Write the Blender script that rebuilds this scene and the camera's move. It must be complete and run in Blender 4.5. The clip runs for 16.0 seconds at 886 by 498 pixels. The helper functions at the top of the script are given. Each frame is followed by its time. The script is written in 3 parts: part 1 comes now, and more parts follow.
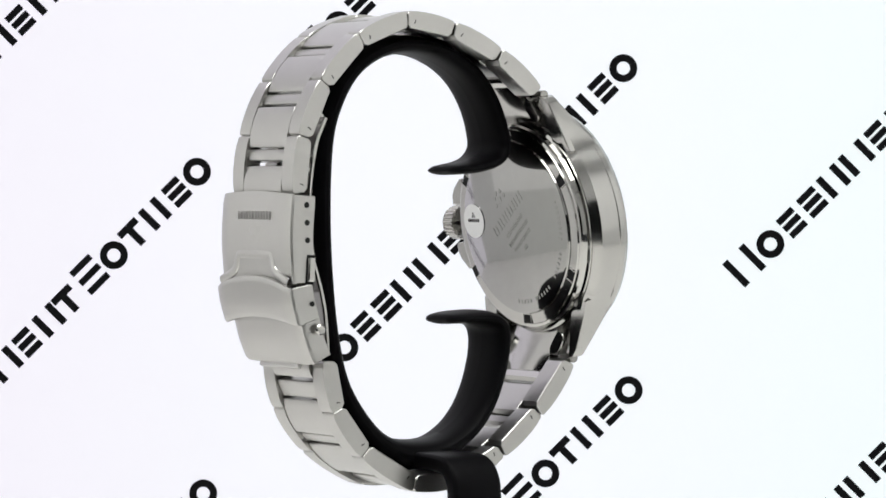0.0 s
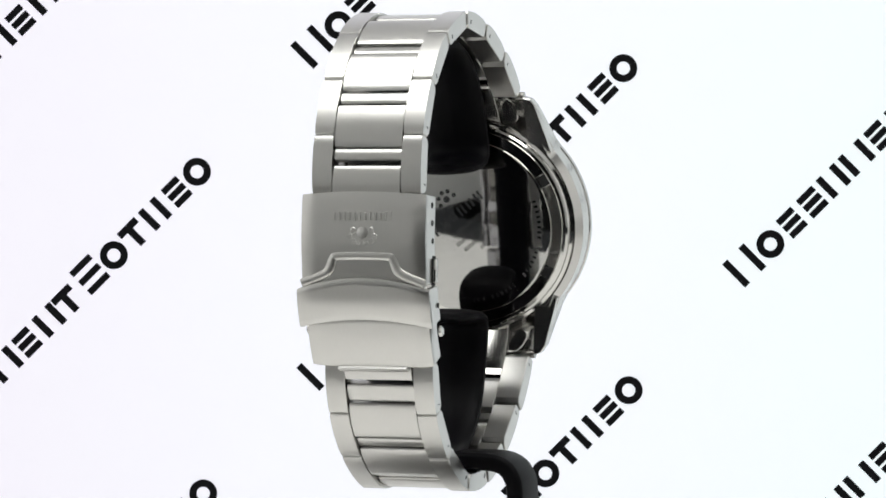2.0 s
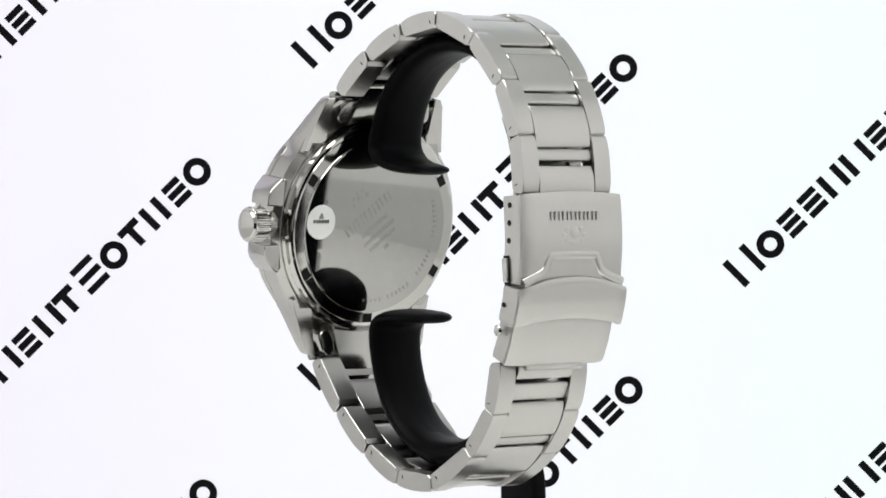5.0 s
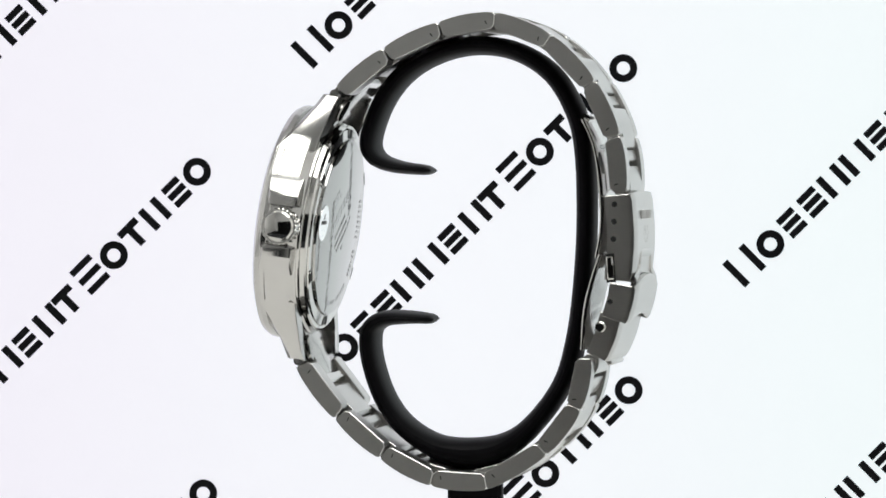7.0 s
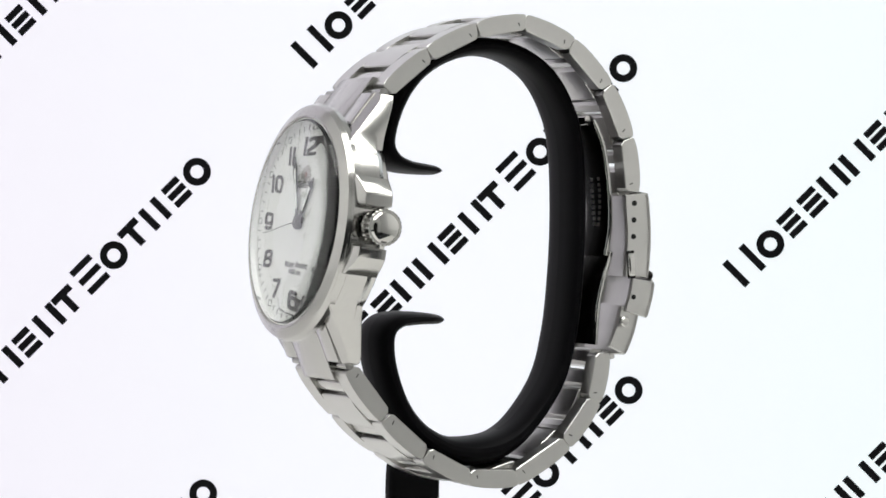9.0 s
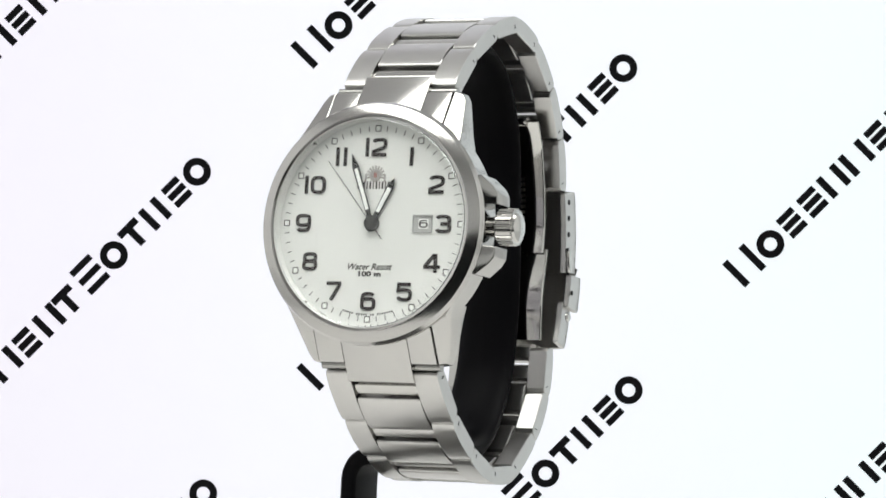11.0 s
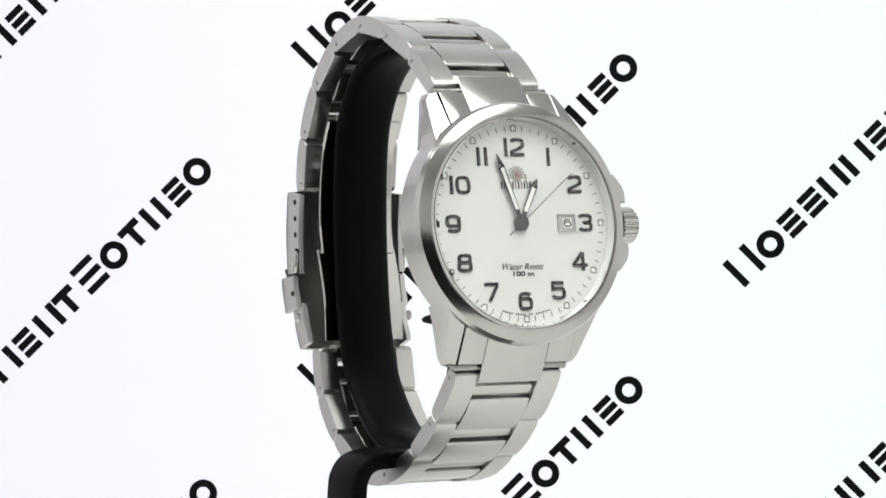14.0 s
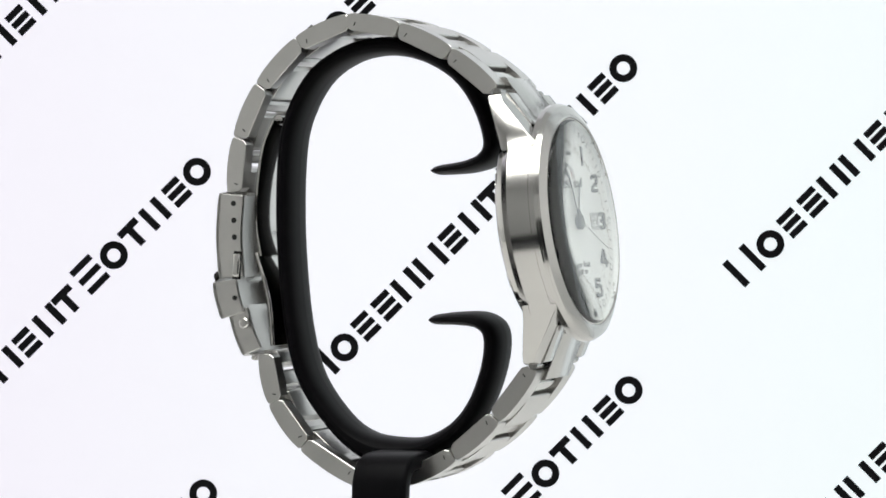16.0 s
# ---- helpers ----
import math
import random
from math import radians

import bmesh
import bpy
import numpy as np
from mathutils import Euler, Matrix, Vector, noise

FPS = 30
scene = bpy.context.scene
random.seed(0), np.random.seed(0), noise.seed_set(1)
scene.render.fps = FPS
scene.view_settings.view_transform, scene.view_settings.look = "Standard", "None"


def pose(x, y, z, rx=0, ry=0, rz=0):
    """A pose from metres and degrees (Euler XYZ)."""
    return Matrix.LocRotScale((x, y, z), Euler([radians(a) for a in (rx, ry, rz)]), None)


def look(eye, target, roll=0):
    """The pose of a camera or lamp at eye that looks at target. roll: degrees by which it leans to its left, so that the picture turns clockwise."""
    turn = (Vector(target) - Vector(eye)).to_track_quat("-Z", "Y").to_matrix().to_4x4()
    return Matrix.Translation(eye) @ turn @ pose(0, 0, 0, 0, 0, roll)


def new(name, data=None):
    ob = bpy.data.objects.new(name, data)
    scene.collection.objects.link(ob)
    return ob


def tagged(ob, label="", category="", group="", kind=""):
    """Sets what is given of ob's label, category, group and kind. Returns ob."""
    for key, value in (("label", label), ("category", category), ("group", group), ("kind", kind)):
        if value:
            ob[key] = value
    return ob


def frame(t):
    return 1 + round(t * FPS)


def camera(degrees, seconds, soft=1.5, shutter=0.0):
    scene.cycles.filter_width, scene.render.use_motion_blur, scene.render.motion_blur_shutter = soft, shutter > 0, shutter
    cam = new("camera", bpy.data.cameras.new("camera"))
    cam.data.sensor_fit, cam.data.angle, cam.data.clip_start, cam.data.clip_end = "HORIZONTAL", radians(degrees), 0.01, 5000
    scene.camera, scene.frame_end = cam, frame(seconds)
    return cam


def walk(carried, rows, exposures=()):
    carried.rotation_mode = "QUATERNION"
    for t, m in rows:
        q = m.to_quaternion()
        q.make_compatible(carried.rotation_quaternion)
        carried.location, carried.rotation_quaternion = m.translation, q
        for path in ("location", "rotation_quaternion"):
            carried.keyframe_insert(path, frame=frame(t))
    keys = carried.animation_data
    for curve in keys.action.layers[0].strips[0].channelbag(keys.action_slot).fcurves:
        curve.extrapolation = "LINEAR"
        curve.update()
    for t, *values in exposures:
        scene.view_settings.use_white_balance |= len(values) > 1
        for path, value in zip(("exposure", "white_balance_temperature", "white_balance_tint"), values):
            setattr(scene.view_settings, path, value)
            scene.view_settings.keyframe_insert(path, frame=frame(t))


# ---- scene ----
# Millimetres throughout, turned into metres where a mesh is made. The turning axis is x = y = 0,
# the table top is z = 0, and the lens stands EYE_Z above it.
MM = 0.001
EYE_Z = 110.0
cam = camera(14.514, 16.0, soft=1.7)
walk(cam, [(0.0, pose(0.84 * MM, -600.0 * MM, EYE_Z * MM, 88.743, 0, 0)),
           (16.0, pose(0.84 * MM, -600.0 * MM, EYE_Z * MM, 88.743, 0, 0))],
     exposures=[(0.0, -0.15), (2.2, -0.14), (3.0, -0.16), (3.8, -0.14), (6.6, -0.15), (7.3, -0.25), (8.2, -0.3), (8.95, -0.15), (11.3, -0.13),
                (11.8, -0.24), (12.3, -0.36), (12.7, -0.36), (13.1, -0.29), (13.8, -0.12), (14.6, -0.14), (16.0, -0.16)])

# ---------------------------------------------------------------- light
world = bpy.data.worlds.new("world")
world.use_nodes = True
world.node_tree.nodes["Background"].inputs[0].default_value = (0.9, 0.95, 1.0, 1)
world.node_tree.nodes["Background"].inputs[1].default_value = 0.05
scene.world = world


def lamp(name, eye, target, size_x, size_y, watts, colour=(1, 1, 1)):
    data = bpy.data.lights.new(name, "AREA")
    data.shape, data.size, data.size_y, data.energy, data.color = "RECTANGLE", size_x, size_y, watts, colour
    ob = new(name, data)
    ob.matrix_world = look(eye, target)
    return ob


lamp("ceiling_light_lamp", (0, -0.13, 0.398), (0, -0.1301, 0), 0.46, 0.24, 1.95, (0.975, 0.99, 0.955))
# Unseen fill at both side walls, added to brighten what the steel reflects
for side in (-1, 1):
    lamp("side_fill_lamp", (side * 0.338, -0.05, 0.23), (0, -0.0501, 0.23), 0.46, 0.32, 0.11, (1.0, 0.99, 0.97))


# ---------------------------------------------------------------- materials
def material(name, colour, rough=0.5, metal=0.0, grain=0.0, grain_scale=(400, 400, 400), vary=0.06, bump=0.0,
             bump_scale=2500.0, rough_vary=0.0, coat=0.0, aniso=0.0):
    m = bpy.data.materials.new(name)
    m.use_nodes = True
    nt = m.node_tree
    n, link = nt.nodes, nt.links.new
    b = n["Principled BSDF"]
    b.inputs["Roughness"].default_value, b.inputs["Metallic"].default_value = rough, metal
    b.inputs["Coat Weight"].default_value = coat
    tc = n.new("ShaderNodeTexCoord")
    mp = n.new("ShaderNodeMapping")
    mp.inputs["Scale"].default_value = grain_scale
    link(tc.outputs["Object"], mp.inputs["Vector"])
    fine = n.new("ShaderNodeTexNoise")
    fine.inputs["Scale"].default_value, fine.inputs["Detail"].default_value = 1.0, 4.0
    link(mp.outputs[0], fine.inputs["Vector"])
    broad = n.new("ShaderNodeTexNoise")
    broad.inputs["Scale"].default_value, broad.inputs["Detail"].default_value = 90.0, 3.0
    link(tc.outputs["Object"], broad.inputs["Vector"])
    add = n.new("ShaderNodeMath")
    add.operation = "MULTIPLY_ADD"
    link(fine.outputs["Fac"], add.inputs[0])
    add.inputs[1].default_value = 0.5
    link(broad.outputs["Fac"], add.inputs[2])
    ramp = n.new("ShaderNodeMapRange")
    ramp.inputs["From Min"].default_value, ramp.inputs["From Max"].default_value = 0.45, 1.05
    ramp.inputs["To Min"].default_value, ramp.inputs["To Max"].default_value = 1 - vary, 1 + vary
    link(add.outputs[0], ramp.inputs["Value"])
    mix = n.new("ShaderNodeVectorMath")
    mix.operation = "SCALE"
    mix.inputs[0].default_value = colour
    link(ramp.outputs[0], mix.inputs["Scale"])
    link(mix.outputs[0], b.inputs["Base Color"])
    if rough_vary:
        rr = n.new("ShaderNodeMapRange")
        rr.inputs["From Min"].default_value, rr.inputs["From Max"].default_value = 0.3, 0.7
        rr.inputs["To Min"].default_value, rr.inputs["To Max"].default_value = rough - rough_vary, rough + rough_vary
        link(fine.outputs["Fac"], rr.inputs["Value"])
        link(rr.outputs[0], b.inputs["Roughness"])
    if grain or bump:
        bp = n.new("ShaderNodeBump")
        bp.inputs["Strength"].default_value = grain or bump
        bp.inputs["Distance"].default_value = 0.00004
        if grain:
            link(fine.outputs["Fac"], bp.inputs["Height"])
        else:
            tex = n.new("ShaderNodeTexNoise")
            tex.inputs["Scale"].default_value = bump_scale
            link(tc.outputs["Object"], tex.inputs["Vector"])
            link(tex.outputs["Fac"], bp.inputs["Height"])
        link(bp.outputs[0], b.inputs["Normal"])
    return m


STEEL = (0.54, 0.53, 0.515)
BRUSHED = material("brushed_steel", STEEL, 0.28, 1, grain_scale=(5200, 900, 900), vary=0.035, grain=0.06)
POLISHED = material("polished_steel", (0.55, 0.54, 0.52), 0.07, 1, vary=0.02, bump=0.03, bump_scale=300)
SATIN = material("satin_steel", (0.49, 0.48, 0.465), 0.15, 1, vary=0.02)
# Steel coloured darker to stand for the dark reflections on inner parts
INNER = material("darkened_inner_steel", (0.36, 0.355, 0.34), 0.16, 1, grain=0.2, grain_scale=(300, 9000, 9000), vary=0.08)
BACKPLATE = material("caseback_steel", (0.42, 0.415, 0.405), 0.05, 1, vary=0.03, bump=0.05, bump_scale=900)
ETCHED = material("etched_steel", (0.40, 0.395, 0.385), 0.11, 1, vary=0.1)
RUBBER = material("black_rubber", (0.003, 0.0028, 0.0036), 0.45, 0, vary=0.15, bump=0.12, bump_scale=4000)
DIAL = material("silver_white_dial", (0.75, 0.75, 0.725), 0.36, 0.25, vary=0.012, bump=0.05, bump_scale=9000)
REHAUT = material("white_flange", (0.8, 0.8, 0.78), 0.3, 0.2, vary=0.02)
PRINT = material("dark_brown_print", (0.018, 0.014, 0.014), 0.35, vary=0.1)
PRINT_GREY = material("grey_print", (0.3, 0.28, 0.27), 0.45, vary=0.1)
PRINT_RED = material("dull_red_print", (0.3, 0.12, 0.1), 0.5, vary=0.1)
HAND = material("black_hand_lacquer", (0.006, 0.006, 0.006), 0.2, 0, vary=0.1)
LUME = material("white_lume", (0.82, 0.83, 0.8), 0.6, vary=0.03)
DATE = material("grey_date_disc", (0.42, 0.42, 0.41), 0.6, vary=0.04)
DATE_RING = material("grey_date_frame", (0.36, 0.36, 0.35), 0.4, vary=0.03)
STICKER = material("silvery_foil_sticker", (0.92, 0.92, 0.92), 0.12, 1.0, vary=0.03)
GLOW_PANEL = material("glowing_white_panel", (0.25, 0.25, 0.255), 0.75, vary=0.012, bump=0.1, bump_scale=1500)
INK = material("black_backdrop_ink", (0.005, 0.005, 0.006), 0.8, vary=0.12)
TABLE = material("pale_grey_table_laminate", (0.8, 0.79, 0.77), 0.5, vary=0.04)
BOX = material("white_box_fabric", (0.68, 0.68, 0.67), 0.85, vary=0.03)
DARK = material("dark_room_paint", (0.03, 0.03, 0.03), 0.8, vary=0.1)
TURN_BLACK = material("matt_black_plastic", (0.045, 0.044, 0.04), 0.5, vary=0.1)
# Painted shade of holes, slits and notches; none of them is cut
HOLE_SHADE = material("hole_shade", (0.02, 0.02, 0.02), 0.6, vary=0.05)
# Glow and side-to-side tint of the evenly bright backdrop are put into emission
for m, glow in ((GLOW_PANEL, 0.83),):
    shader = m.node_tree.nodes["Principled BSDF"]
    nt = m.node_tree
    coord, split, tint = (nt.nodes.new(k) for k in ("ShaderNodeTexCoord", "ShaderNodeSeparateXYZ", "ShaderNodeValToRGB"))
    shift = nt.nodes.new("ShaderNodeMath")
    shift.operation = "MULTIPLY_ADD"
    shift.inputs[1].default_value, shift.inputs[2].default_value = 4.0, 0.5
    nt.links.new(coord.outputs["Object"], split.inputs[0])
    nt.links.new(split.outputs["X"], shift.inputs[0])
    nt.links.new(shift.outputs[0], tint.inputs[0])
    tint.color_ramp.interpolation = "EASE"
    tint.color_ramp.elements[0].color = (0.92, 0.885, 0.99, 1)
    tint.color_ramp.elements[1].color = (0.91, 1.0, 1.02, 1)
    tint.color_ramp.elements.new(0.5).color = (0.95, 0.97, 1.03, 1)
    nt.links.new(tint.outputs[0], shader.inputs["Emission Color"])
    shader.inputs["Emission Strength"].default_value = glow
for m in (INK, HOLE_SHADE, PRINT):
    m.node_tree.nodes["Principled BSDF"].inputs["Specular IOR Level"].default_value = 0.08
RUBBER.node_tree.nodes["Principled BSDF"].inputs["Specular IOR Level"].default_value = 0.05
PANEL = material("lamp_housing_paint", (0.8, 0.8, 0.8), 0.5, vary=0.02)

GLASS = bpy.data.materials.new("mineral_crystal")
GLASS.use_nodes = True
GLASS.node_tree.nodes["Principled BSDF"].inputs["Transmission Weight"].default_value = 1.0
GLASS.node_tree.nodes["Principled BSDF"].inputs["Roughness"].default_value = 0.0
GLASS.node_tree.nodes["Principled BSDF"].inputs["IOR"].default_value = 1.5
GLASS.node_tree.nodes["Principled BSDF"].inputs["Base Color"].default_value = (0.98, 0.99, 0.985, 1)


# ---------------------------------------------------------------- mesh helpers
# the stand and the bracelet are drawn about the eye's level and laid out by this
LOOP = Matrix.Translation((-0.5, -0.3, EYE_Z - 1.235)) @ Matrix.Scale(0.97, 4) @ Matrix.Translation((0, 0, -EYE_Z))
layout = Matrix.Identity(4)


def part(name, bm, mat, parent=None, label="", m=None, smooth=True, origin=True):
    """Links a bmesh, in millimetres, as one mesh object under a thing or a part; m places it."""
    if m is not None:
        bm.transform(m)
    bm.transform(layout)
    bmesh.ops.recalc_face_normals(bm, faces=bm.faces)
    co = np.array([v.co[:] for v in bm.verts])
    mid = Vector((co.min(0) + co.max(0)) / 2) if origin else Vector((0, 0, 0))
    bm.transform(Matrix.Scale(MM, 4) @ Matrix.Translation(-mid))
    me = bpy.data.meshes.new(name)
    bm.to_mesh(me)
    bm.free()
    me.materials.append(mat)
    if smooth:
        me.shade_smooth()
        me.set_sharp_from_angle(angle=radians(22))
    ob = new(name, me)
    ob.location = mid * MM
    if parent is not None:
        ob.parent = parent
        up = parent
        while up is not None:
            ob.location = ob.location - up.location
            up = up.parent
    if label:
        ob["label"] = label
    return ob


def box(sx, sy, sz, bevel=0.0, seg=2):
    bm = bmesh.new()
    bmesh.ops.create_cube(bm, size=1)
    bm.transform(Matrix.Diagonal((sx, sy, sz, 1)))
    if bevel:
        bmesh.ops.bevel(bm, geom=list(bm.edges), offset=bevel, segments=seg, profile=0.5, affect="EDGES")
    return bm


def prism(outline, z0, z1, bevel=0.0, seg=2):
    """An outline in x, y pushed from z0 to z1 (numbers, or functions of x and y)."""
    bm = bmesh.new()
    f0 = z0 if callable(z0) else (lambda x, y: z0)
    f1 = z1 if callable(z1) else (lambda x, y: z1)
    lo = [bm.verts.new((x, y, f0(x, y))) for x, y in outline]
    hi = [bm.verts.new((x, y, f1(x, y))) for x, y in outline]
    k = len(outline)
    top = bm.faces.new(hi)
    bot = bm.faces.new(lo[::-1])
    for i in range(k):
        bm.faces.new((lo[i], lo[(i + 1) % k], hi[(i + 1) % k], hi[i]))
    rim = list(top.edges) + list(bot.edges)
    if bevel:
        bmesh.ops.bevel(bm, geom=rim, offset=bevel, segments=seg, profile=0.5, affect="EDGES")
    return bm


def lathe(profile, steps=96, closed=True):
    """Turns a list of (radius, height) about z; closed joins its last point to the first."""
    bm = bmesh.new()
    rings = []
    for r, h in profile:
        if r < 1e-6:
            rings.append([bm.verts.new((0, 0, h))])
        else:
            rings.append([bm.verts.new((r * math.cos(2 * math.pi * i / steps), r * math.sin(2 * math.pi * i / steps), h))
                          for i in range(steps)])
    pairs = list(zip(rings, rings[1:])) + ([(rings[-1], rings[0])] if closed else [])
    for a, b in pairs:
        for i in range(steps):
            j = (i + 1) % steps
            if len(a) == 1 and len(b) == 1:
                continue
            if len(a) == 1:
                bm.faces.new((a[0], b[i], b[j]))
            elif len(b) == 1:
                bm.faces.new((a[i], a[j], b[0]))
            else:
                bm.faces.new((a[i], a[j], b[j], b[i]))
    return bm


def join(*meshes):
    out = bmesh.new()
    for bm in meshes:
        me = bpy.data.meshes.new("tmp")
        bm.to_mesh(me)
        bm.free()
        out.from_mesh(me)
        bpy.data.meshes.remove(me)
    return out


def moved(bm, m):
    bm.transform(m)
    return bm


def at(x, y, z, rx=0, ry=0, rz=0):
    return pose(x, y, z, rx, ry, rz)


def written(text, size, deep=0.06, bold=0.0, wide=1.0, shear=0.0):
    """Raised lettering of the built-in font, centred on its own middle, in millimetres."""
    cu = bpy.data.curves.new("tmp", "FONT")
    cu.body, cu.size, cu.extrude, cu.offset, cu.shear = text, size, deep / 2, bold, shear
    cu.resolution_u = 4
    ob = new("tmp", cu)
    bpy.context.view_layer.update()
    me = bpy.data.meshes.new_from_object(ob.evaluated_get(bpy.context.evaluated_depsgraph_get()))
    bpy.data.objects.remove(ob)
    bpy.data.curves.remove(cu)
    bm = bmesh.new()
    bm.from_mesh(me)
    bpy.data.meshes.remove(me)
    co = np.array([v.co[:] for v in bm.verts])
    mid = (co.min(0) + co.max(0)) / 2
    bm.transform(Matrix.Diagonal((wide, 1, 1, 1)) @ Matrix.Translation((-mid[0], -mid[1], 0)))
    return bm


def smooth_path(points, per=8, closed=False):
    """A Catmull-Rom line through points."""
    pts = [np.array(p, float) for p in points]
    ext = [2 * pts[0] - pts[1]] + pts + [2 * pts[-1] - pts[-2]]
    out = []
    for i in range(1, len(ext) - 2):
        a, b, c, d = ext[i - 1:i + 3]
        for k in range(per):
            t = k / per
            out.append(0.5 * (2 * b + (c - a) * t + (2 * a - 5 * b + 4 * c - d) * t * t + (3 * b - a - 3 * c + d) * t ** 3))
    out.append(pts[-1])
    return out


def band(path, half_width, thick, corner=0.9, seg=4, mid_x=0.0, oval=False):
    """A strip swept along a line of (y, z); half_width and thick are functions of the way along, 0 to 1."""
    bm = bmesh.new()
    rings, n = [], len(path)
    for i, p in enumerate(path):
        q = path[min(i + 1, n - 1)] - path[max(i - 1, 0)]
        q = q / np.linalg.norm(q)
        nrm = np.array((-q[1], q[0]))
        u = i / (n - 1)
        w, t = half_width(u), thick(u) / 2
        c = min(corner, t * 0.98, w * 0.98)
        ring = []
        for sx, st, a0 in ((1, 1, 0), (-1, 1, 90), (-1, -1, 180), (1, -1, 270)):
            for k in range(seg + 1):
                a = radians(a0 + 90 * k / seg)
                x = sx * (w - c) + c * math.cos(a)
                h = st * (t - c) + c * math.sin(a)
                if oval:
                    x, h = (f * abs(g) ** .85 * (1 if g > 0 else -1) for f, g in ((w, math.cos(a)), (t, math.sin(a))))
                ring.append(bm.verts.new((mid_x + x, p[0] + nrm[0] * h, p[1] + nrm[1] * h)))
        rings.append(ring)
    k = len(rings[0])
    for a, b in zip(rings, rings[1:]):
        for i in range(k):
            bm.faces.new((a[i], a[(i + 1) % k], b[(i + 1) % k], b[i]))
    bm.faces.new(rings[0][::-1])
    bm.faces.new(rings[-1])
    return bm


def thing(name, label, category, group=""):
    return tagged(new(name), label, category, group)


# ---------------------------------------------------------------- the light box
def wall(name, sx, sy, sz, x, y, z, mat, label, category="wall"):
    return tagged(part(name, box(sx, sy, sz), mat, m=at(x, y, z)), label, category, kind="structure")


wall("table", 760, 470, 700, 0, 25, -350, TABLE, "pale grey laminate plinth under the stand", "table")
BACK_Y = 250.0
backdrop = wall("backdrop", 760, 8, 420, 0, BACK_Y + 4, 210, GLOW_PANEL,
                "white backdrop panel made to glow, printed with slanting black marks", "backdrop")
wall("wall_left", 10, 744, 420, -345, -126, 210, BOX, "white fabric side wall of the light box")
wall("wall_right", 10, 744, 420, 345, -126, 210, BOX, "white fabric side wall of the light box")
tagged(part("ceiling", box(760, 780, 10), BOX, m=at(0, -130, 425)), "white fabric top of the light box", "ceiling",
       kind="structure")
# unseen front cheeks and lintel, added to shape reflections round the lens's dark opening
wall("front_reflector_left", 70, 10, 420, -310, -500, 210, BOX, "added unseen white reflector beside the front opening")
wall("front_reflector_right", 70, 10, 420, 310, -500, 210, BOX, "added unseen white reflector beside the front opening")
wall("front_reflector_top", 550, 10, 235, 0, -500, 302.5, BOX, "added unseen white reflector over the front opening")
wall("wall_room", 1600, 20, 1200, 0, -900, 400, DARK, "dark wall of the room beyond the light box")
wall("floor_room", 3000, 3000, 20, 0, 0, -720, DARK, "dark floor of the room", "floor")


def word_marks():
    """One slanting row of plain marks on a common foot line: twin bars, bar stacks, single bars and rings."""
    bits = []
    cap, low, stroke = 8.0, 6.35, 1.8
    row = (("twin", cap, 0.0, 7.4), ("ring", low, 8.2, 6), ("stack", low, 15.6, 5.1), ("stack", low, 22.7, 5.4),
           ("twin", low, 30.0, 6.3), ("twin", low, 38.0, 7.2), ("stack", low, 45.7, 5.1), ("twin", low, 53.4, 6.3),
           ("post", low, 59.9, 6.0), ("stack", cap, 68.3, 6.6), ("ring", low, 75.8, 7), ("post", low, 82.9, 6.0),
           ("twin", low, 90.1, 5.8), ("stack", low, 97.6, 5.1), ("ring", low, 104.6, 6.8))
    for kind, h, x, wide in row:
        mid = h / 2
        if kind == "twin":
            for s in (-1, 1):
                bits.append(moved(box(stroke, h, 0.1, .04, 1), at(x + s * (wide - stroke) / 2, mid, 0)))
        elif kind == "post":
            bits.append(moved(box(stroke, h, 0.1, .04, 1), at(x, mid, 0)))
            bits.append(moved(box(wide, stroke, 0.1, .04, 1), at(x, h - stroke / 2, 0.02)))
        elif kind == "stack":
            for k in (0, 0.5, 1):
                bits.append(moved(box(wide, stroke * 0.92, 0.1, .04, 1), at(x, stroke / 2 + k * (h - stroke), 0)))
        else:
            r = h / 2 + .25
            bits.append(moved(lathe([(r, -.05), (r, .05), (r - stroke, .05), (r - stroke, -.05)], 40), at(x, mid, 0)))
    return join(*bits)


def backdrop_print():
    first = None
    for i in range(-4, 4):
        for j in range(-3, 3):
            x, z = 77.3 + 104.1 * i + 1.4 * j, EYE_Z - 25.5 + 25.27 * i - 78.7 * j
            if not (-370 < x < 290 and -80 < z < 320):
                continue
            m = at(x, BACK_Y - 0.1, z, 90, 0, 0) @ at(0, 0, 0, 0, 0, 45.05)
            if first is None:
                first = part("printed_mark", word_marks(), INK, None, "row of black printed marks", smooth=False, origin=False)
                ob = first
            else:
                ob = new("printed_mark", first.data)
                ob["label"] = "row of black printed marks"
            ob.parent = backdrop
            mm = m.copy()
            mm.translation = mm.translation * MM - backdrop.location
            ob.matrix_local = mm


backdrop_print()

# ceiling lamp, seen only in the metal
for nm, y, sx, sy in (("ceiling_light", -130, 480, 260),):
    tagged(part(nm, box(sx, sy, 14, 3), PANEL, m=at(0, y, 411)), "white housing of the light panel in the box top", "lamp")

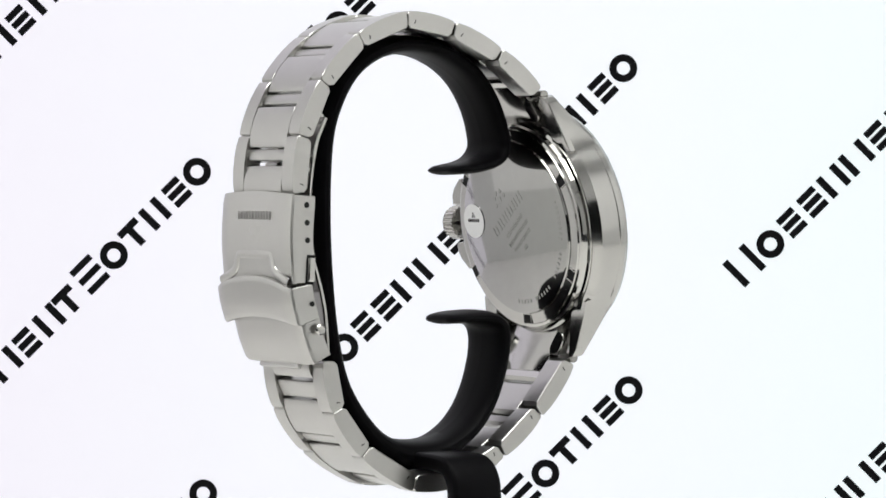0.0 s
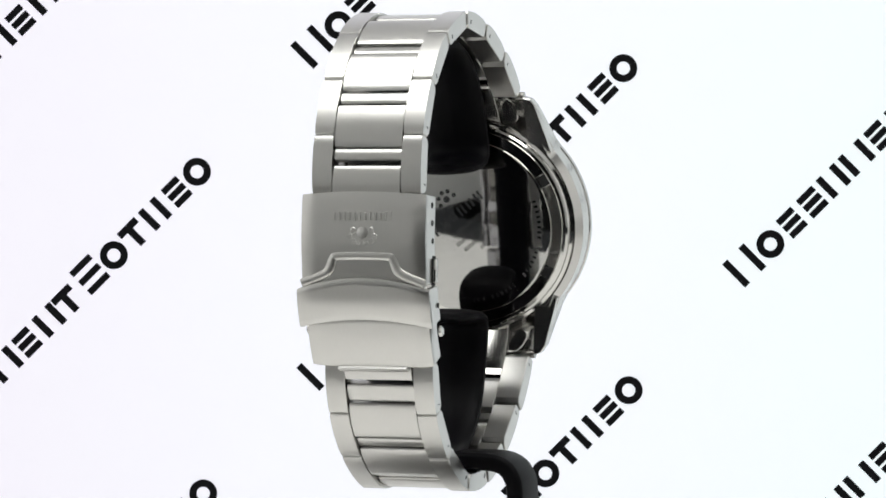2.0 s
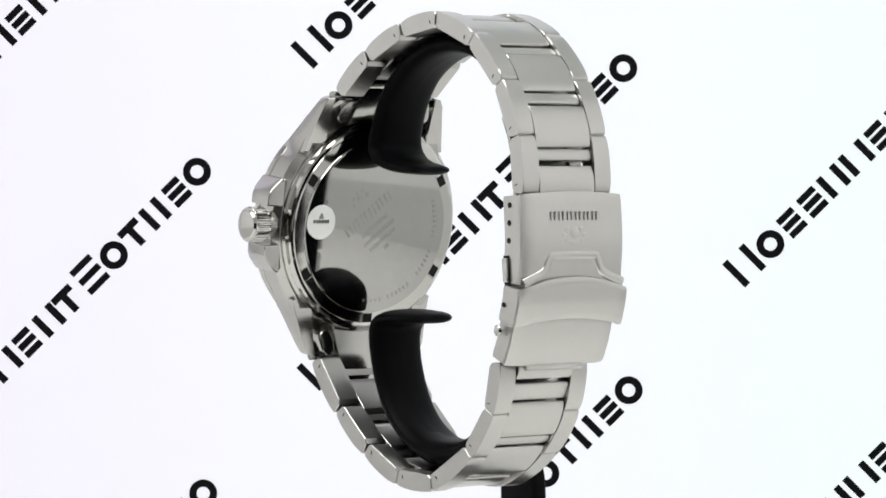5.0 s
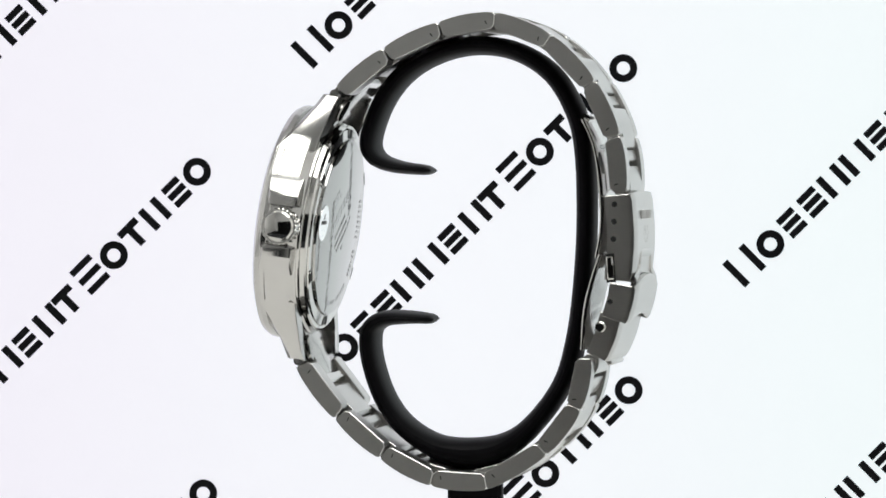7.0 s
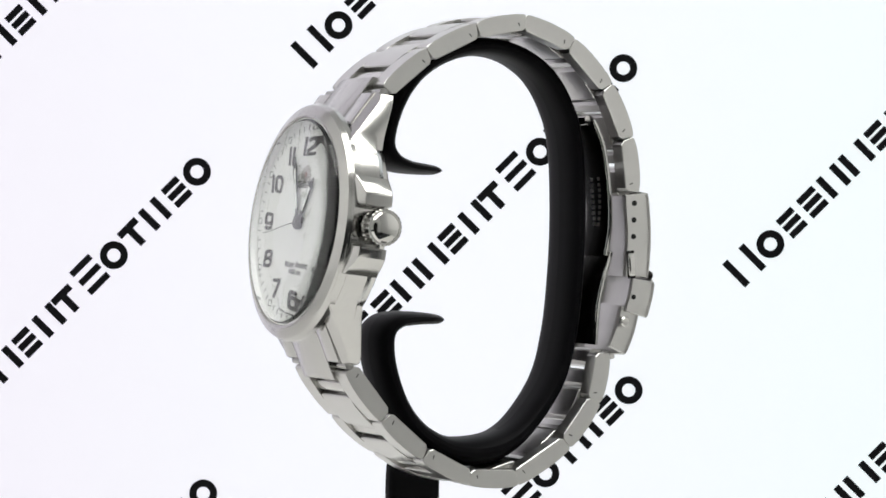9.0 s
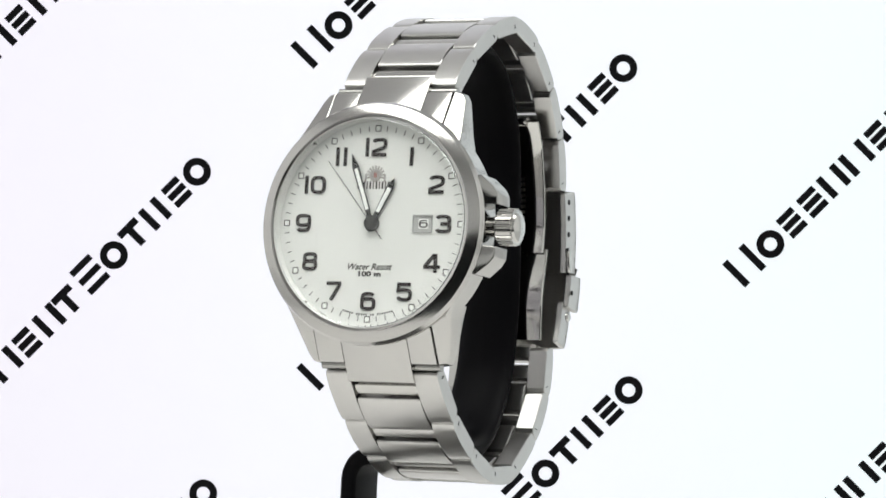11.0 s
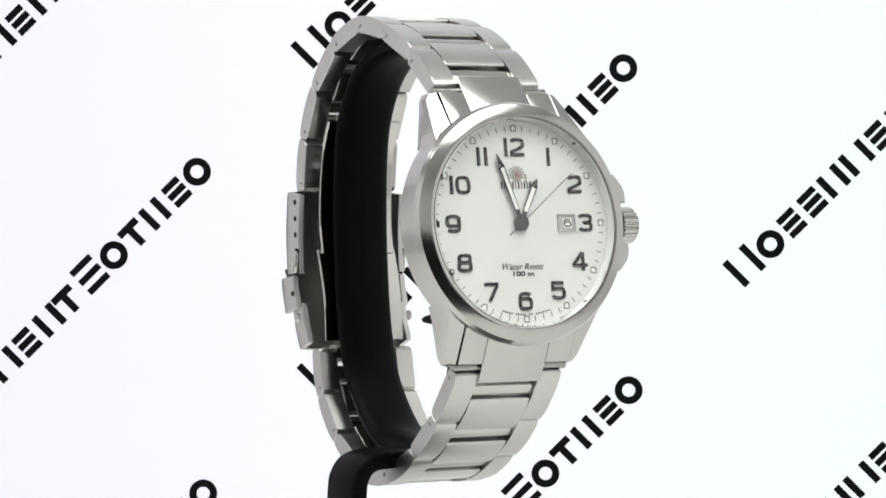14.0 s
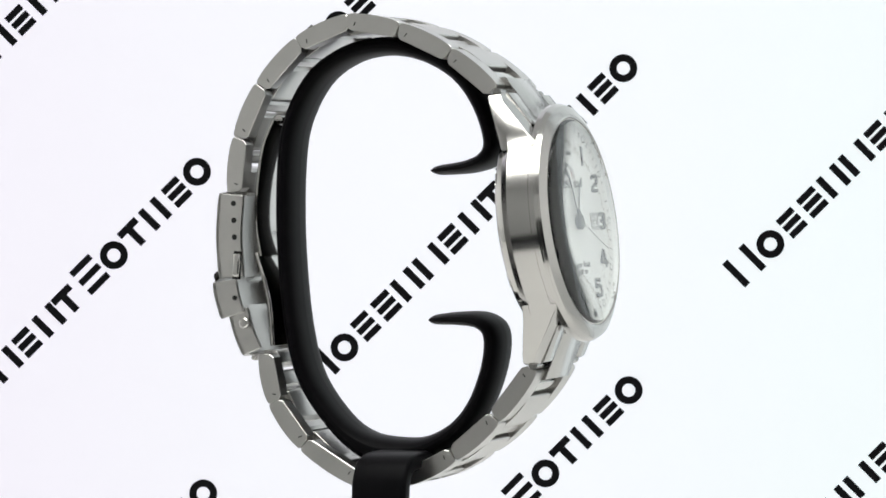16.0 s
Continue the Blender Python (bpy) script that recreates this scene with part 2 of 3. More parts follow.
# ---------------------------------------------------------------- the stand
TURNTABLE = thing("turntable", "low matt black round turntable under the watch stand", "turntable")
part("platter", lathe([(0, 6), (28.5, 6), (29.6, 5.5), (30, 4.4), (30, 2), (0, 2)], 96, False), TURN_BLACK, TURNTABLE)
part("base", lathe([(0, 2), (26, 2), (26, 0), (0, 0)], 64, False), TURN_BLACK, TURNTABLE)
layout = LOOP
STAND = thing("watch_stand", "black rubber-coated C-shaped watch stand on a flat post", "stand")
c_line = [(-0.6, 1.6), (-7.4, 2.4), (-11.1, 4.1), (-12.0, 7.4), (-9.7, 13.8), (-5.6, 19.0), (0.6, 22.5), (7.6, 23.8),
          (14.6, 22.6), (20.6, 18.8), (24.5, 12.8), (26.4, 5.9), (26.9, -6.1), (26.3, -18.1), (25.0, -28.0),
          (22.6, -36.0), (17.6, -43.0), (12.6, -47.0), (7.1, -48.5), (0.6, -47.7), (-5.4, -44.2), (-9.3, -39.2),
          (-11.7, -32.5), (-12.0, -27.2), (-9.8, -24.9), (-5.4, -24.5), (-0.2, -24.8)]


def stand_width(u):
    tip = min(u, 1 - u)
    lip = math.exp(-((tip - 0.07) / 0.05) ** 2)
    end = max(0.0, 1 - tip / 0.03)
    return (5.6 + 0.7 * lip) * (1 - 0.45 * end * end)


def stand_thick(u):
    tip = min(u, 1 - u)
    base = 2.0 * math.exp(-((u - 0.69) / 0.05) ** 2)
    nose = math.sqrt(max(0.02, 1 - max(0.0, 1 - tip / 0.009) ** 2))
    return (3.4 + base) * (1 - 0.5 * max(0.0, 1 - tip / 0.13) ** 1.5) * nose


c_path = [p + np.array((0, EYE_Z)) for p in smooth_path(c_line, 16)]
part("cradle", band(c_path, stand_width, stand_thick, 1.25, 6, oval=True), RUBBER, STAND, m=at(-0.3, 0, 0, 0, 0, 2.0))
# the flat post: out of the cradle's foot to one side, round a bend and down
post_line = [(-2.0, EYE_Z - 49.3), (-11.0, EYE_Z - 49.3), (-14.6, EYE_Z - 49.9), (-16.5, EYE_Z - 51.8), (-17.2, EYE_Z - 55.0),
             (-17.3, EYE_Z - 65), (-17.3, EYE_Z - 90), (-17.3, 3.0)]
post = band([np.array(p) for p in smooth_path(post_line, 5)], lambda u: 5.1, lambda u: 3.1, 1.0, 4)
part("post", post, RUBBER, STAND, m=at(0, 3.3, 0) @ Matrix.Rotation(radians(-90), 4, "Z"))

# ---------------------------------------------------------------- the watch
layout = Matrix.Identity(4)
WATCH = thing("wristwatch", "steel wristwatch with silver-white dial on a black stand", "wristwatch")
LEAN = 8.0
CASE = at(-0.45, -25.4, EYE_Z - 8.5, 90 - LEAN, 0, 0)   # case space: x to three o'clock, y to twelve, z out of the dial


def arc(r, a0, a1, n):
    return [(r * math.cos(radians(a0 + (a1 - a0) * i / n)), r * math.sin(radians(a0 + (a1 - a0) * i / n))) for i in range(n + 1)]


def build_case():
    right_top = [(14.55, 15.4), (11.5, 15.4)]
    outline = arc(20.2, -40, 40, 32) + right_top + arc(19.0, 53, 127, 18)[1:-1]
    outline += [(-x, y) for x, y in right_top[::-1]] + arc(20.2, 140, 220, 32)
    outline += [(-x, -y) for x, y in right_top] + arc(19.0, 233, 307, 18)[1:-1] + [(x, -y) for x, y in right_top[::-1]]
    tip = [(11.0, 13.0), (15.3, 13.0), (14.55, 15.4), (13.2, 21.4), (12.4, 22.6), (11.0, 22.9)]

    def front(x, y):
        lug = max(0.0, abs(y) - 14.2)
        return 1.2 - 0.70 * lug - 0.55 * max(0.0, abs(x) - 11.0) * min(1.0, lug * 0.5)

    def rear(x, y):
        k = max(0.0, abs(y) - 14.0)
        return -5.5 - 0.25 * k
    bm = bmesh.new()
    lo = [bm.verts.new((x * .945, y * .945, rear(x, y))) for x, y in outline]
    waist = [bm.verts.new((x, y, rear(x, y) + 1.3)) for x, y in outline]
    hi = [bm.verts.new((x, y, front(x, y))) for x, y in outline]
    well = [bm.verts.new((x, y, 0.45)) for x, y in arc(17.66, 0, 357, 119)]
    deep = [bm.verts.new((v.co.x, v.co.y, -1.2)) for v in well]
    for ring in (hi, well):
        for a, b in zip(ring, ring[1:] + ring[:1]):
            bm.edges.new((a, b))
    bmesh.ops.triangle_fill(bm, use_beauty=True, use_dissolve=False, edges=list(bm.edges))
    k = len(outline)
    for i in range(k):
        for a, b in ((lo, waist), (waist, hi)):
            bm.faces.new((a[i], a[(i + 1) % k], b[(i + 1) % k], b[i]))
    for i in range(120):
        bm.faces.new((well[i], well[(i + 1) % 120], deep[(i + 1) % 120], deep[i]))
    bm.faces.new(deep)
    bm.faces.new(lo[::-1])
    bm.edges.ensure_lookup_table()
    rims = [e for e in bm.edges if all(v in set(hi) for v in e.verts) and len(e.link_faces) == 2 and e.calc_face_angle(0) > .6]
    bmesh.ops.bevel(bm, geom=rims, offset=.25, segments=2, profile=.5, affect="EDGES")
    case = part("case", bm, SATIN, WATCH, "polished steel case", CASE)
    for sx in (1, -1):
        for sy in (1, -1):
            shape = [(x * sx, y * sy) for x, y in tip]
            part("lug", prism(shape if sx * sy > 0 else shape[::-1], rear, front, .16, 1), SATIN, case, m=CASE)
    # crown guards
    for s in (1, -1):
        g = prism([(18.5, 8.2 * s), (19.3, 8.2 * s), (21.3, 6.4 * s), (22.0, 5.2 * s), (22.1, 3.5 * s), (18.5, 3.3 * s)][::s], -5.4,
                  lambda x, y: 0.7 - 0.55 * max(0.0, x - 20.0), 0.25)
        part("crown_guard", g, SATIN, case, m=CASE)
    part("bezel", lathe([(18.2, -0.5), (20.1, -0.5), (20.35, -0.3), (20.35, 0.6), (19.9, 1.5), (18.45, 2.2),
                         (18.1, 2.3), (17.75, 2.2), (17.65, 1.7), (17.65, -0.5)], 160), SATIN, WATCH,
         "satin steel bezel with a sloping face", CASE)
    # crown with flutes
    pts = []
    for i in range(96):
        a = 2 * math.pi * i / 96
        r = 2.95 + 0.16 * (1 if (i // 2) % 2 else -1)
        pts.append((r * math.cos(a), r * math.sin(a)))
    crown = part("crown", prism(pts, 0, 2.9, 0.15, 1), POLISHED, WATCH, "fluted polished crown", CASE @ at(21.6, 0, -3.4, 0, 90, 0))
    part("cap", lathe([(0, 3.55), (1.3, 3.5), (2.3, 3.25), (2.6, 2.9), (2.6, 2.7), (0, 2.7)], 48, False), POLISHED, crown,
         m=CASE @ at(21.6, 0, -3.4, 0, 90, 0))
    part("stem", lathe([(0, -2.5), (1.7, -2.5), (1.7, 0.1), (0, 0.1)], 32, False), INNER, crown, m=CASE @ at(21.6, 0, -3.4, 0, 90, 0))


def build_back():
    part("caseback_ring", lathe([(15.3, -5.3), (18.9, -5.3), (18.8, -5.8), (18.3, -6.0), (18.1, -6.7), (17.8, -6.95), (17.3, -7.05), (17.2, -7.3), (15.4, -7.45)], 128),
         POLISHED, WATCH, "polished screw ring of the caseback", CASE)
    plate = part("caseback", lathe([(0, -7.9), (14.9, -7.9), (15.25, -7.8), (15.38, -7.5), (15.38, -6.0), (0, -6.0)], 128, False),
                 BACKPLATE, WATCH, "mirror-polished steel caseback with etched marks", CASE)
    for i in range(6):
        a = 30 + 60 * i
        # Dark block stands in for the notch's shaded recess
        part("notch", box(1.7, 2.0, 0.5, 0.12), HOLE_SHADE, plate, m=CASE @ at(0, 0, 0, 0, 0, a) @ at(16.3, 0, -7.2))
        part("notch_edge", join(moved(box(1.8, .22, .3, .06), at(0, 1.08, 0)), moved(box(1.8, .22, .3, .06), at(0, -1.08, 0))), POLISHED, plate,
             m=CASE @ at(0, 0, 0, 0, 0, a) @ at(16.3, 0, -7.36))
    # the etched rows, all plain bars, slanting across the plate; seen from behind, hence turned over
    turn = CASE @ at(0, 0, -7.92, 180, 0, 0) @ at(0, 0, 0, 0, 0, 180 + 38)
    for y, n, w, h in ((-1.5, 6, 2.0, 2.0), (-4.2, 9, .75, .85), (-5.8, 13, .6, .8), (-7.3, 11, .6, .8), (-8.8, 2, .6, .8)):
        bits = [moved(box(w * .2, h * .9, 0.02), at((i - (n - 1) / 2 + e) * w, y + 4.5, 0)) for i in range(n) for e in (-.25, .2)]
        tagged(part("etched_row", join(*bits), ETCHED, plate, m=turn, smooth=False), kind="stuff")
    crest = [moved(lathe([(0, .01), (r, .01), (r, -.01), (0, -.01)], 14, False), at(x, y + 4.5, 0))
             for x, y, r in ((0, 1.7, .6), (-1.6, 1.5, .4), (1.6, 1.5, .4), (-1.1, 2.7, .4), (1.1, 2.7, .4), (0, 3.1, .4))]
    part("etched_crest", join(*crest), ETCHED, plate, m=turn, smooth=False)
    rim = []
    for i in range(30):
        if i in (8, 9, 16, 17, 24):
            continue
        a = -70 - i * 4.0
        rim.append(moved(box(.4, .7, 0.02), at(0, 0, 0, 0, 0, a) @ at(0, -13.2, 0)))
    tagged(part("etched_rim_row", join(*rim), ETCHED, plate, m=CASE @ at(0, 0, -7.92, 180, 0, 0), smooth=False), kind="stuff")
    st = part("sticker", lathe([(0, .03), (3.05, .03), (3.05, -.03), (0, -.03)], 48, False), STICKER, plate,
              "round silvery foil sticker with small dark marks", CASE @ at(12.2, 1.0, -7.98))
    bits = [moved(box(.42, .62, .03), at((i - 2.5) * .58, 0.1, 0)) for i in range(6)]
    bits += [moved(box(.5 + .25 * k, .22, .03), at(0, .75 + .32 * (2 - k), 0)) for k in range(3)]
    part("sticker_mark", join(*bits), PRINT, st, m=CASE @ at(12.2, 1.0, -8.02), smooth=False)


NUMERALS = ((12, 0, 12.65), (1, 30, 12.8), (2, 60, 12.9), (3, 90, 12.75), (4, 120, 12.9), (5, 150, 12.95),
            (6, 180, 12.85), (7, 210, 12.95), (8, 240, 12.8), (9, 270, 12.75), (10, 300, 12.75), (11, 330, 12.8))


def stroke(points, width, deep):
    """A flat line of even width through points, mitred at the bends, raised by deep."""
    pts = [np.array(p, float) for p in points]
    left, right = [], []
    for i, p in enumerate(pts):
        d0 = (p - pts[i - 1]) if i else pts[1] - p
        d1 = (pts[i + 1] - p) if i + 1 < len(pts) else p - pts[i - 1]
        n0, n1 = (np.array((-d[1], d[0])) / np.linalg.norm(d) for d in (d0, d1))
        n = n0 + n1
        n = n / max(np.dot(n, n) / 2, .5)
        left.append(p + n * width / 2)
        right.append(p - n * width / 2)
    bm = bmesh.new()
    rows = [[bm.verts.new((*q, z)) for q in side] for side, z in ((left, 0), (right, 0), (right, deep), (left, deep))]
    for a, b in zip(rows, rows[1:] + rows[:1]):
        for i in range(len(pts) - 1):
            bm.faces.new((a[i], a[i + 1], b[i + 1], b[i]))
    bm.faces.new([r[0] for r in rows])
    bm.faces.new([r[-1] for r in rows][::-1])
    return bm


def bend(cx, cy, rx, ry, a0, a1, n=9):
    """Points on a squarish arc, for the rounded figures."""
    out = []
    for i in range(n + 1):
        a = radians(a0 + (a1 - a0) * i / n)
        c, s = math.cos(a), math.sin(a)
        out.append((cx + rx * math.copysign(abs(c) ** .62, c), cy + ry * math.copysign(abs(s) ** .62, s)))
    return out


def figure(n):
    """The strokes of one figure in a box 2.7 wide and 3.0 high about its middle."""
    w, h = 1.08, 1.22
    bowl = .62
    return {
        "0": [bend(0, 0, w, h, 90, 451, 28)],
        "1": [[(0, h + .3), (0, -h - .3)]],
        "2": [bend(0, .55, w, h - .55, 165, -20, 12) + [(.75, -.05), (-w, -.75), (-w, -h), (w + .2, -h)]],
        "3": [bend(-.05, bowl, w, h - bowl, 160, -90, 14) + [(-.45, 0)], [(-.45, 0)] + bend(0, -bowl, w, h - bowl, 90, -165, 14)],
        "4": [[(.45, h + .25), (-w - .1, -.42), (-w - .1, -.62), (w + .3, -.62)], [(.55, h + .3), (.55, -h - .3)]],
        "5": [[(w, h), (-w + .1, h), (-w, .2)] + bend(0, -.45, w, h - .45, 120, -165, 16)],
        "6": [bend(0, -.42, w, h - .42, 90, 451, 24), bend(0, .1, w, h - .1, 40, 180, 10) + [(-w, -.4)]],
        "7": [[(-w - .15, h), (w, h), (w, h - .35), (-.35, -h - .3)]],
        "8": [bend(0, .64, w * .92, h - .64, 90, 451, 22), bend(0, -.6, w, h - .6, 90, 451, 22)],
        "9": [bend(0, .42, w, h - .42, 90, 451, 24), bend(0, -.1, w, h - .1, 220, 360, 10) + [(w, .4)]],
    }[n]


def numeral(n):
    """The raised figures of one hour."""
    digits = str(n)
    gap = {"10": (-1.5, .62), "11": (-.7, .7), "12": (-1.75, .45)}.get(digits, (0,))
    bits = []
    for d, x in zip(digits, gap):
        bits += [moved(stroke(line, .58, .16 - .01 * k), at(x, 0, 0)) for k, line in enumerate(figure(d))]
    return join(*bits)


def build_dial():
    dial = part("dial", lathe([(0, 0), (16.9, 0), (16.9, -0.6), (0, -0.6)], 128, False), DIAL, WATCH,
                "silver-white sunray dial with dark Arabic numerals", CASE)
    part("flange", lathe([(16.9, -0.2), (17.52, 1.15), (17.52, 2.1), (17.64, 2.1), (17.64, -0.2)], 128), REHAUT, WATCH, "sloping white flange round the dial", CASE)
    for n, a, r in NUMERALS:
        x, y = r * math.sin(radians(a)), r * math.cos(radians(a))
        part("numeral", numeral(n), PRINT, dial, m=CASE @ at(x, y, 0.01), smooth=False)
    for i in range(60):
        a = radians(i * 6)
        if i % 5:
            bm = moved(box(0.12, 0.85, 0.05), at(0, 15.7, 0.02))
            part("minute_mark", bm, PRINT, dial, m=CASE @ at(0, 0, 0, 0, 0, -i * 6), smooth=False)
        else:
            o, w = 0.46, 0.14
            bm = join(*[moved(box(2 * o if k % 2 else w, w if k % 2 else 2 * o, 0.05),
                              at((0, o, 0, -o)[k - 1] if k % 2 == 0 else 0, (o, 0, -o, 0)[k - 1] if k % 2 else 0, 0))
                        for k in (1, 2, 3, 4)])
            part("hour_mark", bm, PRINT, dial, m=CASE @ at(0, 0, 0.02, 0, 0, -i * 6) @ at(0, 15.75, 0, 0, 0, i * 6), smooth=False)
            part("lume_dot", box(.7, .7, .04), LUME, dial, m=CASE @ at(0, 0, 0.02, 0, 0, -i * 6) @ at(0, 15.75, 0, 0, 0, i * 6), smooth=False)
    # the maker's crest and name, as plain shapes
    bits = [moved(lathe([(0, .03), (1.0, .03), (1.0, 0), (0, 0)], 24, False), at(0, 7.9, .01))]
    bits += [moved(box(.3, .85, .04), at(0, 7.9, .03, 0, 0, a) @ at(0, 1.35, .001 * k)) for k, a in enumerate(range(-100, 101, 20))]
    bits += [moved(box(.3, 1.3, .03), at(x, 7.55, .03)) for x in (-1.75, 1.75)]
    part("crest", join(*bits), PRINT_GREY, dial, m=CASE, smooth=False)
    part("crest_shield", box(.5, .8, .08), PRINT_RED, dial, m=CASE @ at(0, 8.1, .06), smooth=False)
    bits = []
    for i in range(6):
        for e, w in ((-.28, .3), (.26, .2)):
            bits.append(moved(box(w, 1.25, .04), at((i - 2.5) * 1.12 + e, 6.4, .03)))
    part("name_mark", join(*bits), PRINT, dial, m=CASE, smooth=False)
    part("lettering", written("Water Resist", 1.5, .04, 0.012, 1.02, 0.35), PRINT, dial, m=CASE @ at(0, -7.2, .03))
    part("lettering", written("100 m", 1.12, .04, 0.04, 1.55), PRINT, dial, m=CASE @ at(0, -8.4, .03))
    for i in range(22):
        if i in (5, 11, 14):
            continue
        part("tiny_print", box(.24, .3, .03), PRINT, dial, m=CASE @ at(0, 0, .02, 0, 0, -17 + i * 34 / 21) @ at(0, -15.0, 0), smooth=False)
    # date window
    part("date_frame", join(moved(box(3.5, .22, .3, .05), at(0, 1.38, 0)), moved(box(3.5, .22, .3, .05), at(0, -1.38, 0)),
                            moved(box(.22, 2.55, .3, .05), at(-1.64, 0, 0)), moved(box(.22, 2.55, .3, .05), at(1.64, 0, 0))),
         DATE_RING, dial, m=CASE @ at(9.1, 0, .1))
    disc = part("date_disc", box(3.1, 2.5, .04), DATE, dial, m=CASE @ at(9.1, 0, .03), smooth=False)
    part("date_window", box(1.75, 1.6, .03), LUME, disc, m=CASE @ at(9.3, 0, .06), smooth=False)
    shape = join(*[stroke(line, .42, .03) for line in figure("6")])
    part("date_number", shape, PRINT, disc, m=CASE @ at(9.3, 0, .09) @ Matrix.Diagonal((.58, .45, 1, 1)), smooth=False)
    part("crystal", lathe([(0, 2.62), (9, 2.61), (16.9, 2.56), (17.15, 2.46), (17.4, 2.2), (17.5, 1.95), (17.5, 1.2), (0, 1.2)], 128, False), GLASS, WATCH,
         "clear flat mineral crystal with a bevelled rim", CASE).visible_shadow = False


def hand_bar(width, length, tail, h, tip):
    """A baton hand: tapered frame outline with a pointed end."""
    w = width / 2
    return prism([(-w * .55, tail), (w * .55, tail), (w, length - tip), (0, length), (-w, length - tip)], h, h + .18, .03, 1)


def build_hands():
    made = []
    for name, w, ln, h, tip, lume in (("hour_hand", 1.3, 8.4, .3, 1.5, (2.1, 6.6, .72)), ("minute_hand", 1.25, 12.3, .52, 2.3, (2.4, 9.7, .62))):
        hand = part(name, hand_bar(w, ln, -1.4, h, tip), HAND, WATCH, "black baton hand filled with white lume", origin=False)
        part("lume", box(lume[2], lume[1] - lume[0], .06, .01, 1), LUME, hand, m=at(0, (lume[0] + lume[1]) / 2, h + .2))
        made.append(hand)
    sec = part("second_hand", join(prism([(-.08, -3.4), (.08, -3.4), (.05, 13.2), (-.05, 13.2)], .8, .87)), HAND, WATCH,
               "thin black centre seconds hand", origin=False)
    part("hub", lathe([(0, .98), (.25, .98), (.3, .93), (1.15, .93), (1.25, .85), (1.25, .05), (0, .05)], 40, False), HAND, sec,
         m=None)
    part("pin", lathe([(0, 1.08), (.18, 1.06), (.2, .92), (0, .92)], 16, False), POLISHED, sec)
    return (*made, sec)


# bracelet: outer corners of the links in the side view, from the upper lugs to the clasp and from it to the lower lugs
UPPER = [(-16.1, 16.5), (-7.6, 23.2), (2.3, 27.7), (12.5, 29.4), (22.6, 25.4), (30.3, 17.4), (34.7, 7.8), (35.8, -2.4)]
LOWER = [(29.8, -31.0), (27.9, -40.1), (21.8, -48.0), (11.1, -54.3), (0.9, -53.8), (-8.3, -49.1), (-16.4, -42.2), (-23.4, -33.2)]
THICK = 2.9


def link_piece(length, width, thick, crown=0.38, bevel=0.13, taper=0.55, nose=0.55):
    """A link: along y, across x, its outer side up z, gently arched along its length."""
    h, e, r, q = length / 2, thick / 2, min(nose, thick * .33), min(.55, thick * .24)
    prof = [(h * (1 - 2 * i / 8) * (1 - r / h), e + crown * (1 - (1 - 2 * i / 8) ** 2)) for i in range(9)]
    prof += [(-h + r * .35, e - r * .3), (-h, e - r), (-h + taper * .75, -e + q), (-h + taper + q, -e)]
    prof += [(h - taper - q, -e), (h - taper * .75, -e + q), (h, e - r), (h - r * .35, e - r * .3)]
    bm = prism(prof, -width / 2, width / 2, bevel, 1)
    bm.transform(Matrix(((0, 0, 1, 0), (1, 0, 0, 0), (0, 1, 0, 0), (0, 0, 0, 1))))
    return bm


def along(a, b, u, inward):
    """The pose on the chord a-b at u, sunk inward; y runs along, z points out of the loop."""
    a, b = np.array(a), np.array(b)
    d = (b - a) / np.linalg.norm(b - a)
    out = np.array((-d[1], d[0]))
    p = a + (b - a) * u - out * inward
    ang = math.atan2(d[1], d[0])
    return at(0, p[0], p[1] + EYE_Z, math.degrees(ang), 0, 0)


def middle_row(m0, m1, wide, lo, hi, bar_lo, bar_hi):
    ln = math.dist(m0, m1)
    part("middle_link", link_piece(ln * (hi - lo), wide, THICK - .3, .34, .1, .3, .3), BRUSHED, WATCH,
         m=along(m0, m1, (lo + hi) / 2, THICK / 2))
    if bar_lo is not None:
        part("joint_bar", link_piece(ln * (bar_hi - bar_lo), wide, THICK - .9, .1, .1, 0, .28), BRUSHED, WATCH,
             m=along(m0, m1, (bar_lo + bar_hi) / 2, THICK / 2 + .18))


